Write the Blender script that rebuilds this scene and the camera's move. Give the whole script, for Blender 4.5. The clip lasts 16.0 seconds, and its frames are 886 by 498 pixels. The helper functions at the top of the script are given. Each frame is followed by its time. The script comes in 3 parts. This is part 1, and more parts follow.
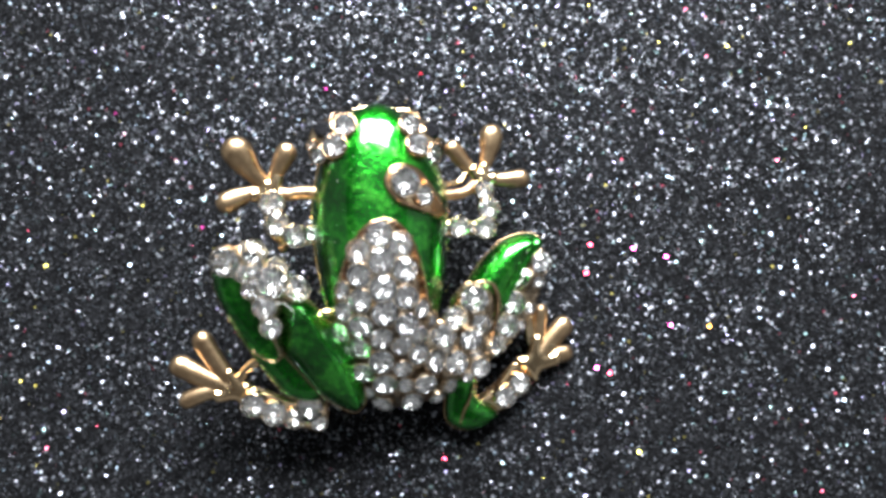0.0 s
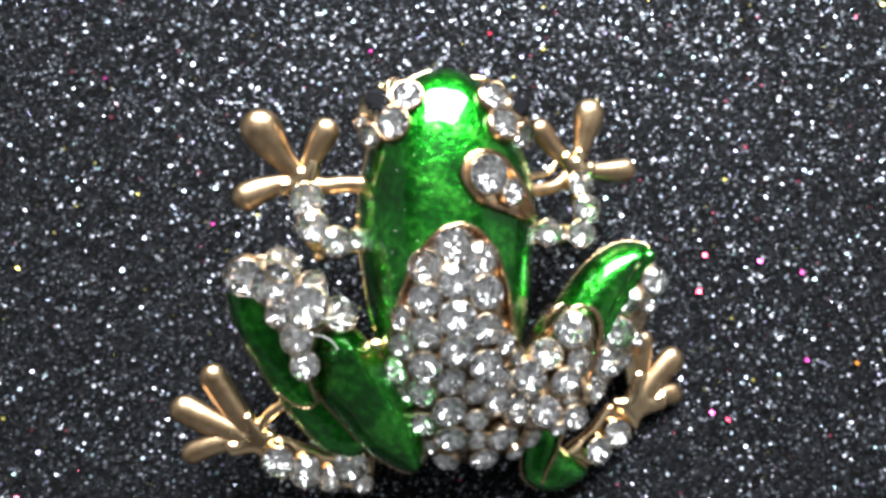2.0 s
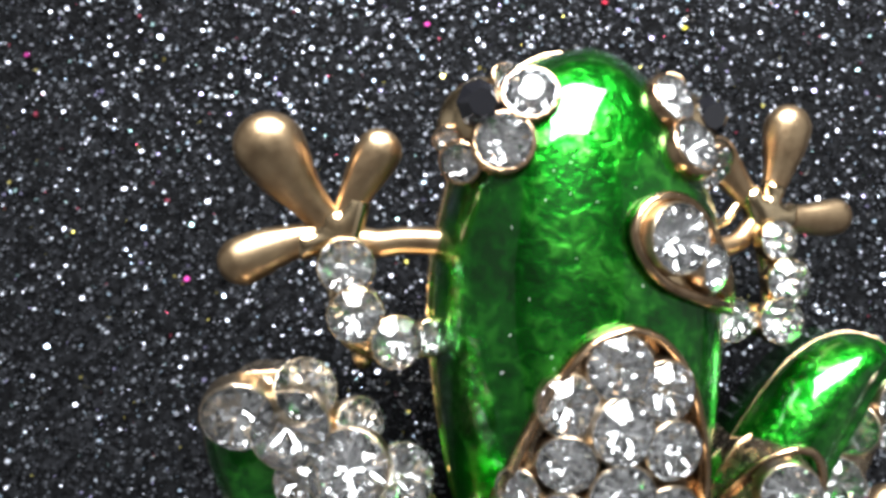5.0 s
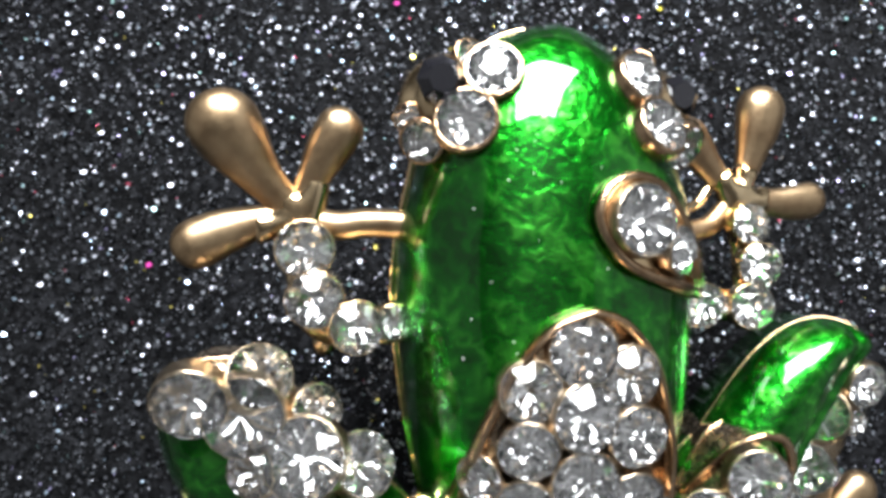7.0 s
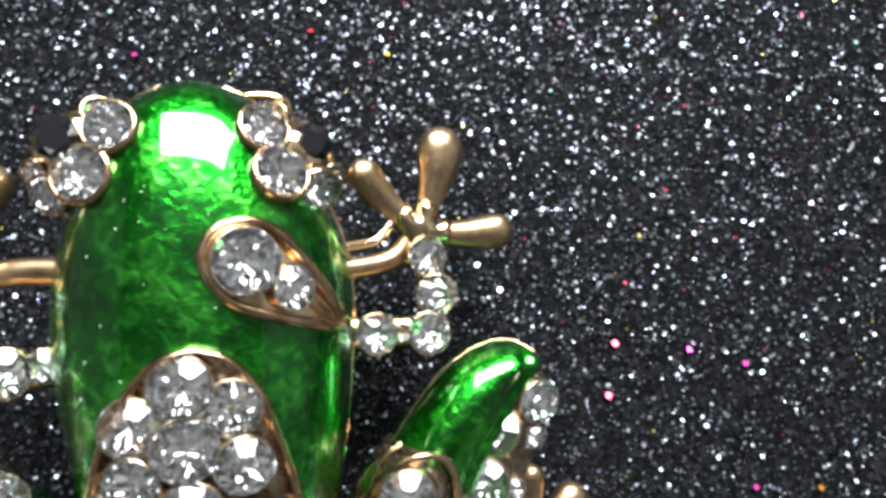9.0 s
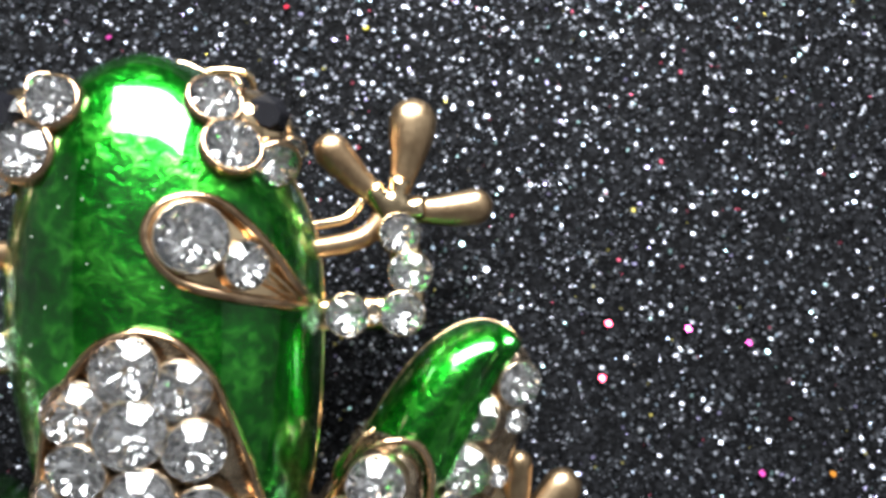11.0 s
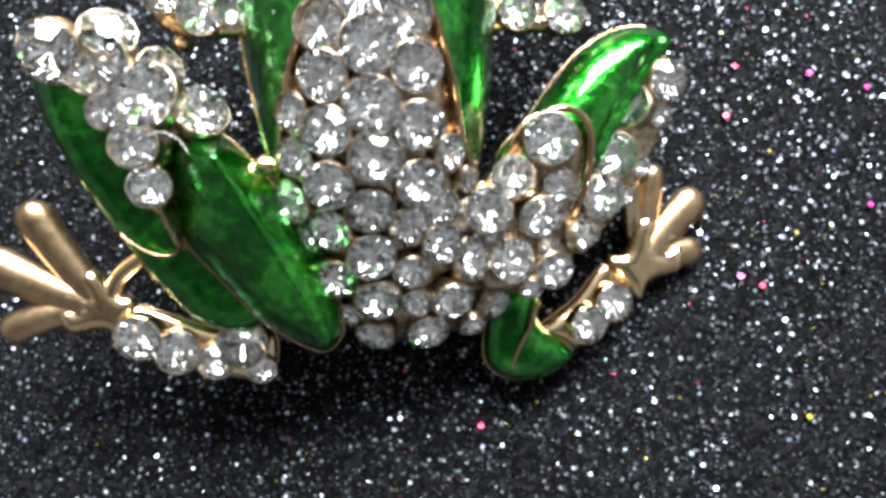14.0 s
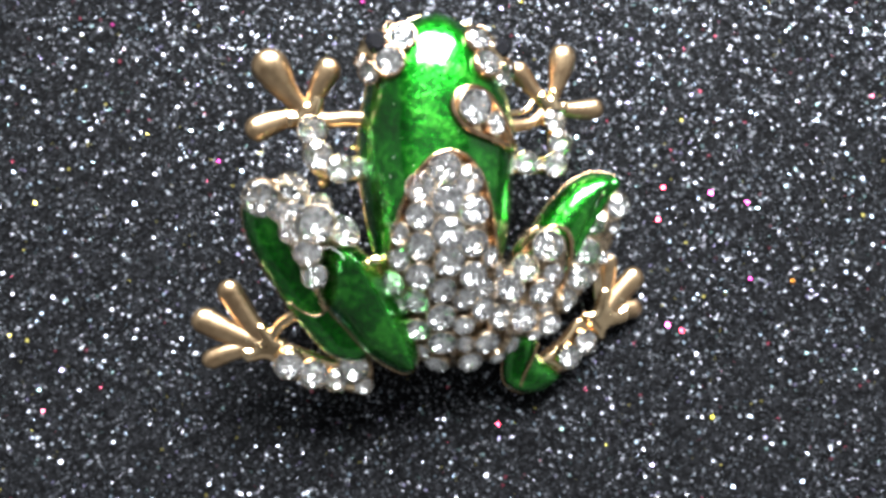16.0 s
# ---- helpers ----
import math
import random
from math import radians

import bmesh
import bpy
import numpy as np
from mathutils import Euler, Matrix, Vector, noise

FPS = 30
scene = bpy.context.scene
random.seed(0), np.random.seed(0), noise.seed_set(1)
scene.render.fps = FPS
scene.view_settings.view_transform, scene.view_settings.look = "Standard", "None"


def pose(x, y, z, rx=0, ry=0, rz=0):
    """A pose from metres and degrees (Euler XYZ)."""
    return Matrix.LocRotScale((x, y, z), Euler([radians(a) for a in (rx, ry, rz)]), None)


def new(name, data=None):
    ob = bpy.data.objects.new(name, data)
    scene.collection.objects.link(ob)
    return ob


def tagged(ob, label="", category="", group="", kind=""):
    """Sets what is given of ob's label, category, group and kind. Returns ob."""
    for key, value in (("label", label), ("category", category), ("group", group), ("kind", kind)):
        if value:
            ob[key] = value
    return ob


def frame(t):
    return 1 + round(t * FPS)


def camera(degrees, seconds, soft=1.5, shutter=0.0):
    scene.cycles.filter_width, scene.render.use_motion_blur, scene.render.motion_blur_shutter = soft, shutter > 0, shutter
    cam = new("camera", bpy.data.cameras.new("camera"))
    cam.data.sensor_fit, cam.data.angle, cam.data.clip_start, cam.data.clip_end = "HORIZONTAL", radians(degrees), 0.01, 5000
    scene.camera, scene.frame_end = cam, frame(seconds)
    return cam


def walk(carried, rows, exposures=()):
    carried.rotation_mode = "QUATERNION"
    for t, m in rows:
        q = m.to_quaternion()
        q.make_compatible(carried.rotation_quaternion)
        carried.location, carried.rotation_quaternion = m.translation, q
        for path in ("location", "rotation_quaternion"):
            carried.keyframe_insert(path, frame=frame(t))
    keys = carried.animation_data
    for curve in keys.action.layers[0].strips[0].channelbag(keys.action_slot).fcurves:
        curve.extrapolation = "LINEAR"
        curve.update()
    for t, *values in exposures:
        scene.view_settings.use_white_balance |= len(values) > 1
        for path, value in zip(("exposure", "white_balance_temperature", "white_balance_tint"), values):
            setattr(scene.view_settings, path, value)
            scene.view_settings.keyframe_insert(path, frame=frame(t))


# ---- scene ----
MM = 0.001
cam = camera(68.65, 16.0, soft=3.7)
# seconds; eye in millimetres; turn in degrees
PATH = [
    (0, 3.398, -1.381, 75.052, 7.572, 1.918, -0.434),
    (0.5, -0.018, 1.495, 67.961, 7.458, 2.049, -0.053),
    (1, -1.235, 2.859, 62.830, 6.985, 2.101, 0.203),
    (1.5, -3.144, 3.026, 60.273, 6.425, 2.213, 0.490),
    (2, -3.453, 3.098, 59.885, 5.947, 2.202, 0.651),
    (2.5, -3.378, 2.436, 60.289, 5.534, 2.132, 0.661),
    (3, -6.005, 2.707, 58.563, 5.415, 2.390, 0.801),
    (3.5, -13.330, 6.075, 54.814, 5.866, 3.306, 1.952),
    (4, -12.162, 7.483, 49.404, 5.594, 2.269, 1.863),
    (4.2, -11.684, 9.061, 46.756, 5.777, 1.778, 1.700),
    (6.3, -10.165, 10.327, 38.600, 4.489, 0.283, 1.469),
    (6.5, -9.851, 10.326, 39.085, 4.528, 0.174, 1.544),
    (7, -9.905, 9.761, 39.642, 4.575, -0.375, 1.443),
    (7.5, -8.783, 9.723, 40.860, 4.504, -1.369, 1.364),
    (8, -2.910, 10.758, 41.712, 5.080, -3.529, 0.381),
    (8.5, 0.921, 10.033, 43.358, 6.310, -4.004, -1.015),
    (9, 4.343, 10.238, 42.036, 6.838, -3.432, -1.217),
    (9.2, 4.609, 9.747, 41.749, 6.928, -3.054, -1.548),
    (11.3, 7.543, 9.388, 40.442, 5.813, 0.025, -2.044),
    (11.5, 7.235, 8.375, 40.781, 5.215, 0.311, -1.739),
    (12, 8.033, 4.068, 41.185, 4.301, -0.008, -1.571),
    (12.5, 7.626, -1.000, 41.087, 2.995, -0.010, -1.277),
    (13, 5.746, -3.373, 42.383, 1.747, 0.540, -1.032),
    (13.5, 3.566, -4.422, 43.323, 1.621, 1.228, -0.795),
    (14, 0.003, -4.335, 43.861, 1.465, 1.969, -0.233),
    (14.5, -2.481, -3.808, 44.535, 1.347, 2.285, 0.116),
    (15, -3.309, -3.494, 49.371, 1.877, 1.916, 0.352),
    (15.5, -2.389, -3.087, 54.790, 2.416, 1.163, 0.105),
    (16, -4.981, -1.450, 66.146, 3.453, -0.380, 0.120),
]
walk(cam, [(t, pose(x * MM, y * MM, z * MM, rx, ry, rz)) for t, x, y, z, rx, ry, rz in PATH], exposures=[(0, 0.32), (1, 0.22), (2, 0.22), (4, 0.10), (6.5, -0.03), (7.5, -0.02), (9, -0.05), (11.5, 0.12), (13, 0.26), (14, 0.46), (14.5, 0.50), (16, 0.60)])

# ---- light ----
world = bpy.data.worlds.new("world")
scene.world = world
world.use_nodes = True
wn = world.node_tree
sky = wn.nodes.new("ShaderNodeTexSky")
sky.sky_type, sky.sun_disc, sky.sun_elevation, sky.sun_rotation = "NISHITA", False, radians(50), radians(0)
wn.links.new(sky.outputs[0], wn.nodes["Background"].inputs[0])
wn.nodes["Background"].inputs[1].default_value = 0.1

lamp = new("window_light", bpy.data.lights.new("window_light", "AREA"))
lamp.data.shape, lamp.data.size, lamp.data.size_y = "RECTANGLE", 0.31, 0.285
lamp.data.energy, lamp.data.color = 15.4, (0.94, 0.97, 0.985)
lamp.matrix_world = pose(0.035, 0.31, 0.33, -90, 0, 0)

# ---- materials ----


def material(name):
    m = bpy.data.materials.new(name)
    m.use_nodes = True
    return m, m.node_tree, m.node_tree.nodes["Principled BSDF"]


def node(tree, kind, **values):
    n = tree.nodes.new(kind)
    for key, value in values.items():
        n.inputs[key.replace("_", " ")].default_value = value
    return n


def ramp(tree, source, stops):
    n = tree.nodes.new("ShaderNodeValToRGB")
    while len(n.color_ramp.elements) < len(stops):
        n.color_ramp.elements.new(0.5)
    for e, (at, colour) in zip(n.color_ramp.elements, stops):
        e.position, e.color = at, (*colour, 1)
    tree.links.new(source, n.inputs[0])
    return n


def coords(tree, scale):
    c = tree.nodes.new("ShaderNodeTexCoord")
    m = node(tree, "ShaderNodeMapping", Scale=(scale, scale, scale))
    tree.links.new(c.outputs["Object"], m.inputs[0])
    return m.outputs[0]


def bump(tree, b, source, strength, distance):
    n = node(tree, "ShaderNodeBump", Strength=strength, Distance=distance)
    tree.links.new(source, n.inputs["Height"])
    tree.links.new(n.outputs[0], b.inputs["Normal"])


def gold_material(name, light, dark, rough, grain=0.55):
    m, t, b = material(name)
    at = coords(t, 1000)
    coarse = node(t, "ShaderNodeTexNoise", Scale=grain, Detail=3.0, Roughness=0.6)
    fine = node(t, "ShaderNodeTexNoise", Scale=3.0, Detail=2.0)
    for n in (coarse, fine):
        t.links.new(at, n.inputs["Vector"])
    c = ramp(t, coarse.outputs["Fac"], ((0.35, dark), (0.62, light)))
    t.links.new(c.outputs[0], b.inputs["Base Color"])
    r = node(t, "ShaderNodeMapRange", From_Min=0.3, From_Max=0.7, To_Min=rough - 0.03, To_Max=rough + 0.04)
    t.links.new(fine.outputs["Fac"], r.inputs["Value"])
    t.links.new(r.outputs[0], b.inputs["Roughness"])
    b.inputs["Metallic"].default_value = 1.0
    bump(t, b, fine.outputs["Fac"], 0.03, 0.00002)
    return m


GOLD = gold_material("gold", (0.92, 0.71, 0.44), (0.74, 0.52, 0.30), 0.15)
BED = gold_material("pale_gold", (0.62, 0.50, 0.36), (0.32, 0.24, 0.16), 0.26, 1.5)
SATIN = gold_material("satin_gold", (0.56, 0.40, 0.24), (0.39, 0.26, 0.15), 0.33)
TRIM = gold_material("dull_gold", (0.62, 0.43, 0.27), (0.30, 0.19, 0.11), 0.22, 0.9)


def enamel_material():
    m, t, b = material("green_enamel")
    at = coords(t, 1000)
    wide = node(t, "ShaderNodeTexNoise", Scale=0.3, Detail=2.0)
    foil = node(t, "ShaderNodeTexNoise", Scale=1.7, Detail=2.5, Roughness=0.5, Distortion=0.5)
    for n in (wide, foil):
        t.links.new(at, n.inputs["Vector"])
    mix = node(t, "ShaderNodeMath")
    mix.operation = "ADD"
    t.links.new(wide.outputs["Fac"], mix.inputs[0])
    t.links.new(foil.outputs["Fac"], mix.inputs[1])
    c = ramp(t, mix.outputs[0], ((0.36, (0.001, 0.075, 0.003)), (0.50, (0.005, 0.18, 0.008)), (0.67, (0.07, 0.54, 0.045))))
    half = node(t, "ShaderNodeMath")
    half.operation, half.inputs[1].default_value = "MULTIPLY", 0.5
    t.links.new(mix.outputs[0], half.inputs[0])
    t.links.new(half.outputs[0], c.inputs[0])
    t.links.new(c.outputs[0], b.inputs["Base Color"])
    b.inputs["Metallic"].default_value = 0.97
    b.inputs["Roughness"].default_value = 0.27
    b.inputs["Coat Weight"].default_value = 0.85
    b.inputs["Coat Roughness"].default_value = 0.03
    b.inputs["Coat IOR"].default_value = 1.52
    bump(t, b, mix.outputs[0], 0.34, 0.00022)
    smooth = node(t, "ShaderNodeBump", Strength=0.16, Distance=0.0002)
    t.links.new(wide.outputs["Fac"], smooth.inputs["Height"])
    t.links.new(smooth.outputs[0], b.inputs["Coat Normal"])
    return m


ENAMEL = enamel_material()


def plain_material(name, colour, metal, rough, coat=0.0):
    m, t, b = material(name)
    b.inputs["Base Color"].default_value = (*colour, 1)
    b.inputs["Metallic"].default_value = metal
    b.inputs["Roughness"].default_value = rough
    b.inputs["Coat Weight"].default_value = coat
    return m, t, b


CRYSTAL, _, crystal = plain_material("crystal", (0.97, 0.98, 1.0), 0.0, 0.0)
crystal.inputs["Transmission Weight"].default_value = 1.0
crystal.inputs["IOR"].default_value = 1.6
FOIL, _, _ = plain_material("silver_foil", (0.95, 0.945, 0.94), 0.95, 0.04)
JET, _, _ = plain_material("black_glass", (0.008, 0.008, 0.01), 0.0, 0.06, 0.6)


def paper_material():
    m, t, b = material("black_paper")
    at = coords(t, 1000)
    grain = node(t, "ShaderNodeTexVoronoi", Scale=3.2)
    n1 = node(t, "ShaderNodeTexNoise", Scale=3.4, Detail=4.0, Roughness=0.7)
    n2 = node(t, "ShaderNodeTexNoise", Scale=0.06, Detail=3.0)
    for n in (grain, n1, n2):
        t.links.new(at, n.inputs["Vector"])
    split = t.nodes.new("ShaderNodeSeparateColor")
    t.links.new(grain.outputs["Color"], split.inputs[0])
    c = ramp(t, split.outputs[0], ((0.0, (0.0012, 0.0012, 0.0015)), (0.6, (0.0038, 0.0040, 0.0046)), (1.0, (0.012, 0.0125, 0.0145))))
    t.links.new(c.outputs[0], b.inputs["Base Color"])
    r = node(t, "ShaderNodeMapRange", From_Min=0.3, From_Max=0.7, To_Min=0.60, To_Max=0.80)
    b.inputs["Specular IOR Level"].default_value = 0.05
    t.links.new(n2.outputs["Fac"], r.inputs["Value"])
    t.links.new(r.outputs[0], b.inputs["Roughness"])
    mix = node(t, "ShaderNodeMath")
    t.links.new(split.outputs[1], mix.inputs[0])
    t.links.new(n1.outputs["Fac"], mix.inputs[1])
    bump(t, b, mix.outputs[0], 0.9, 0.00016)
    return m


def flake_material():
    m, t, b = material("glitter_flake")
    g = t.nodes.new("ShaderNodeNewGeometry")
    c = ramp(t, g.outputs["Random Per Island"], (
        (0.0, (0.015, 0.016, 0.019)), (0.34, (0.085, 0.088, 0.102)), (0.58, (0.21, 0.22, 0.25)), (0.86, (0.46, 0.50, 0.57)), (0.95, (0.55, 0.70, 0.86)),
        (0.975, (0.40, 0.62, 0.62)), (0.983, (0.50, 0.46, 0.75)), (0.990, (0.75, 0.12, 0.20)), (0.996, (0.70, 0.60, 0.15))))
    c.color_ramp.interpolation = "CONSTANT"
    t.links.new(c.outputs[0], b.inputs["Base Color"])
    b.inputs["Metallic"].default_value = 0.9
    b.inputs["Roughness"].default_value = 0.33
    return m


def wall_material(name, colour):
    m, t, b = material(name)
    at = coords(t, 1)
    n = node(t, "ShaderNodeTexNoise", Scale=3.0, Detail=5.0)
    t.links.new(at, n.inputs["Vector"])
    c = ramp(t, n.outputs["Fac"], ((0.3, tuple(0.9 * v for v in colour)), (0.7, colour)))
    t.links.new(c.outputs[0], b.inputs["Base Color"])
    b.inputs["Roughness"].default_value = 0.85
    return m


# ---- building blocks ----


def mesh_of(name, verts, faces, mat, smooth=True):
    me = bpy.data.meshes.new(name)
    me.from_pydata([tuple(v) for v in verts], [], [tuple(f) for f in faces])
    me.materials.append(mat)
    me.polygons.foreach_set("use_smooth", [smooth] * len(me.polygons))
    me.update()
    return me


def recalc(me):
    bm = bmesh.new()
    bm.from_mesh(me)
    bmesh.ops.remove_doubles(bm, verts=bm.verts, dist=1e-6)
    bmesh.ops.recalc_face_normals(bm, faces=bm.faces)
    bm.to_mesh(me)
    bm.free()
    return me


def part(name, me, parent, label=""):
    ob = new(name, me)
    ob.parent = parent
    return tagged(ob, label) if label else ob


def box(name, lo, hi, mat):
    bm = bmesh.new()
    bmesh.ops.create_cube(bm, size=1)
    for v in bm.verts:
        v.co = Vector([(a + b) / 2 + c * (b - a) for a, b, c in zip(lo, hi, v.co)])
    me = bpy.data.meshes.new(name)
    bm.to_mesh(me)
    bm.free()
    me.materials.append(mat)
    return me


def curve_points(points, count, closed=True):
    """A smooth line through the points, evenly cut."""
    p = np.array(points, float)
    n = len(p)
    out = []
    for i in range(n if closed else n - 1):
        if closed:
            a, b, c, d = p[i - 1], p[i], p[(i + 1) % n], p[(i + 2) % n]
        else:
            a, b, c, d = p[max(i - 1, 0)], p[i], p[i + 1], p[min(i + 2, n - 1)]
        for s in np.linspace(0, 1, 12, endpoint=False):
            out.append(0.5 * (2 * b + (c - a) * s + (2 * a - 5 * b + 4 * c - d) * s**2 + (3 * b - a - 3 * c + d) * s**3))
    if closed:
        out.append(out[0])
    else:
        out.append(p[-1])
    out = np.array(out)
    length = np.r_[0, np.cumsum(np.linalg.norm(np.diff(out, axis=0), axis=1))]
    at = np.linspace(0, length[-1], count, endpoint=not closed)
    return np.stack([np.interp(at, length, out[:, k]) for k in range(out.shape[1])], 1)


def tube(name, points, radii, mat, closed=False, sides=10, flat=1.0):
    """A round bar along a line of places in millimetres."""
    p = np.array(points, float)
    n = len(p)
    radii = np.broadcast_to(radii, n)
    verts, faces = [], []
    for i in range(n):
        before, after = (p[i - 1], p[(i + 1) % n]) if closed else (p[max(i - 1, 0)], p[min(i + 1, n - 1)])
        d = Vector(after - before).normalized()
        side = d.cross(Vector((0, 0, 1)))
        side = side.normalized() if side.length > 1e-3 else Vector((1, 0, 0))
        up = side.cross(d).normalized()
        for k in range(sides):
            a = 2 * math.pi * k / sides
            verts.append((Vector(p[i]) + float(radii[i]) * (math.cos(a) * side + flat * math.sin(a) * up)) * MM)
    for i in range(n if closed else n - 1):
        j = (i + 1) % n
        for k in range(sides):
            l = (k + 1) % sides
            faces.append((i * sides + k, i * sides + l, j * sides + l, j * sides + k))
    if not closed:
        faces.append(tuple(range(sides)))
        faces.append(tuple(reversed(range((n - 1) * sides, n * sides))))
    return recalc(mesh_of(name, verts, faces, mat))


def bulb(name, start, end, neck, head, mat, bend=0.0, flat=0.8):
    """A toe: a slender neck that swells to a round drop at its end."""
    a, b = np.array(start, float), np.array(end, float)
    d = (b - a) / np.linalg.norm(b - a)
    length = np.linalg.norm(b - a)
    side = np.array([-d[1], d[0], 0])
    s = np.r_[np.linspace(0, 0.7, 10), 1 - 0.3 * (1 - np.linspace(0, 1, 12)[1:]) ** 1.6]
    pts, rad = [], []
    h = min(head / length, 0.5)
    for t in s:
        pts.append(a + (b - a) * t + side * bend * math.sin(math.pi * t))
        swell = neck + (head - neck) * (1 / (1 + math.exp(-9 * (t - 0.48))))
        cap = math.sqrt(max(1 - max((t - (1 - h)) / h, 0) ** 2, 0.0))
        rad.append(max(swell * cap, 0.02))
    return tube(name, pts, np.array(rad), mat, sides=14, flat=flat)


def inside_distance(outline):
    a, b = outline, np.roll(outline, -1, 0)

    def distance(u, v):
        q = np.array([u, v])
        s = np.clip(((q - a) * (b - a)).sum(1) / ((b - a) ** 2).sum(1).clip(1e-9), 0, 1)
        return np.linalg.norm(a + s[:, None] * (b - a) - q, axis=1).min()

    return distance


def dome(outline, start, end, rim, width, power=0.5):
    """Heights of a rounded pad: from its rim up to a ridge from start to end, each (u, v, height)."""
    distance = inside_distance(outline)
    a, b = np.array(start, float), np.array(end, float)

    def height(u, v):
        w = b[:2] - a[:2]
        s = np.clip(((np.array([u, v]) - a[:2]) @ w) / (w @ w), 0, 1)
        top = a[2] + s * (b[2] - a[2])
        k = 1 - min(distance(u, v) / width, 1)
        return rim + (top - rim) * (1 - k * k) ** power

    return height


def pad(name, outline, spine, height, base, mat, lift=0.0, rings=13):
    """A solid with that outline, the given heights above and a flat underside."""
    a, b = np.array(spine[0], float), np.array(spine[1], float)
    w = b - a
    n = len(outline)
    verts, faces = [], []
    for p in outline:
        s = np.clip(((p - a) @ w) / (w @ w), 0, 1)
        verts.append((*(p + 0.22 * (a + s * w - p)), base))
    ks = np.r_[0, (np.linspace(0, 1, rings)[1:]) ** 1.7]
    for k in ks:
        for p in outline:
            s = np.clip(((p - a) @ w) / (w @ w), 0, 1)
            q = p + k * (a + s * w - p)
            verts.append((q[0], q[1], height(q[0], q[1]) + lift))
    for r in range(len(ks)):
        for i in range(n):
            j = (i + 1) % n
            faces.append((r * n + i, r * n + j, (r + 1) * n + j, (r + 1) * n + i))
    faces.append(tuple(range(n)))
    return recalc(mesh_of(name, np.array(verts) * MM, faces, mat))


def gem_mesh(seed):
    """A round faceted stone of unit radius; crown of crystal, underside of foil."""
    r = np.random.default_rng(seed)
    turn = np.arange(8) * math.pi / 4
    ring = np.arange(16) * math.pi / 8
    verts = [(0.53 * math.cos(a), 0.53 * math.sin(a), 0.37 + 0.02 * r.uniform(-1, 1)) for a in turn]
    verts += [(math.cos(a), math.sin(a), 0.05) for a in ring]
    verts += [(math.cos(a), math.sin(a), -0.03) for a in ring]
    deep = r.uniform(0.5, 0.62)
    verts += [(0.42 * math.cos(a), 0.42 * math.sin(a), -0.62 * deep + 0.06 * (-1) ** k + 0.03 * r.uniform(-1, 1)) for k, a in enumerate(ring + math.pi / 16)]
    verts += [(0.10 * r.uniform(-1, 1), 0.10 * r.uniform(-1, 1), -deep)]
    faces, foil = [tuple(range(8))], []
    for i in range(8):
        j, g0, g1, g2 = (i + 1) % 8, 8 + 2 * i, 9 + 2 * i, 8 + (2 * i + 2) % 16
        faces += [(i, g0, g2, j), (g0, g1, g2)]
    for k in range(16):
        l = (k + 1) % 16
        faces.append((8 + k, 24 + k, 24 + l, 8 + l))
    for i in range(16):
        j = (i + 1) % 16
        foil += [(24 + i, 40 + i, 24 + j), (24 + j, 40 + i, 40 + j), (40 + i, 56, 40 + j)]
    me = bpy.data.meshes.new("stone")
    me.from_pydata(verts, [], faces + foil)
    me.materials.append(CRYSTAL)
    me.materials.append(FOIL)
    me.polygons.foreach_set("material_index", [0] * len(faces) + [1] * len(foil))
    me.update()
    bm = bmesh.new()
    bm.from_mesh(me)
    bmesh.ops.recalc_face_normals(bm, faces=bm.faces)
    bm.to_mesh(me)
    bm.free()
    return me


def bezel_mesh(mat, wide=1.06):
    verts, faces = [], []
    for r, z in ((wide + 0.02, -0.6), (wide, -0.08), (0.5 + 0.51 * wide, 0.0), (1.003, -0.01), (1.003, -0.6)):
        verts += [(r * math.cos(a), r * math.sin(a), z) for a in np.arange(16) * math.pi / 8]
    for q in range(4):
        for k in range(16):
            l = (k + 1) % 16
            faces.append((q * 16 + k, q * 16 + l, q * 16 + 16 + l, q * 16 + 16 + k))
    return recalc(mesh_of("bezel", verts, faces, mat))


# ---- setting ----
# unseen panels added close round the brooch; their greys set reflections and fill
SURROUND = wall_material("surround_grey", (0.12, 0.12, 0.122))
SURROUND_TOP = wall_material("surround_top_grey", (0.05, 0.05, 0.05))
# near black for the added south panel: less fill, darker thighs and shadow
SURROUND_DARK = wall_material("surround_dark_grey", (0.06, 0.06, 0.062))
FLOOR = wall_material("floor_boards", (0.06, 0.055, 0.05))
for name, lo, hi in (
    ("surround_south", (-0.425, -0.45, 0), (0.425, -0.425, 0.525)), ("surround_east", (0.4, -0.425, 0), (0.425, 0.3, 0.525)), ("surround_west", (-0.425, -0.425, 0), (-0.4, 0.3, 0.525)),
):
    paint, words = (SURROUND_DARK, "unseen dark panel added to deepen shade on the south side") if name == "surround_south" else (SURROUND, "unseen grey side panel added for reflections and fill")
    tagged(new(name, box(name, lo, hi, paint)), words, "wall", kind="structure")
# unseen lid, added so that surfaces facing up mirror something dark
tagged(new("ceiling", box("ceiling", (-0.425, -0.45, 0.525), (0.425, 0.3375, 0.55), SURROUND_TOP)), "unseen dark sheet added overhead to darken upward reflections", "ceiling", kind="structure")
tagged(new("floor", box("floor", (-0.425, -0.45, -0.025), (0.425, 0.3375, -0.0008), FLOOR)), "plain brown support under the paper", "floor", kind="structure")
# unseen north side, added to close the surround about the light's opening
north = tagged(new("surround_north"), "unseen grey panels added round the window light", "wall", kind="structure")
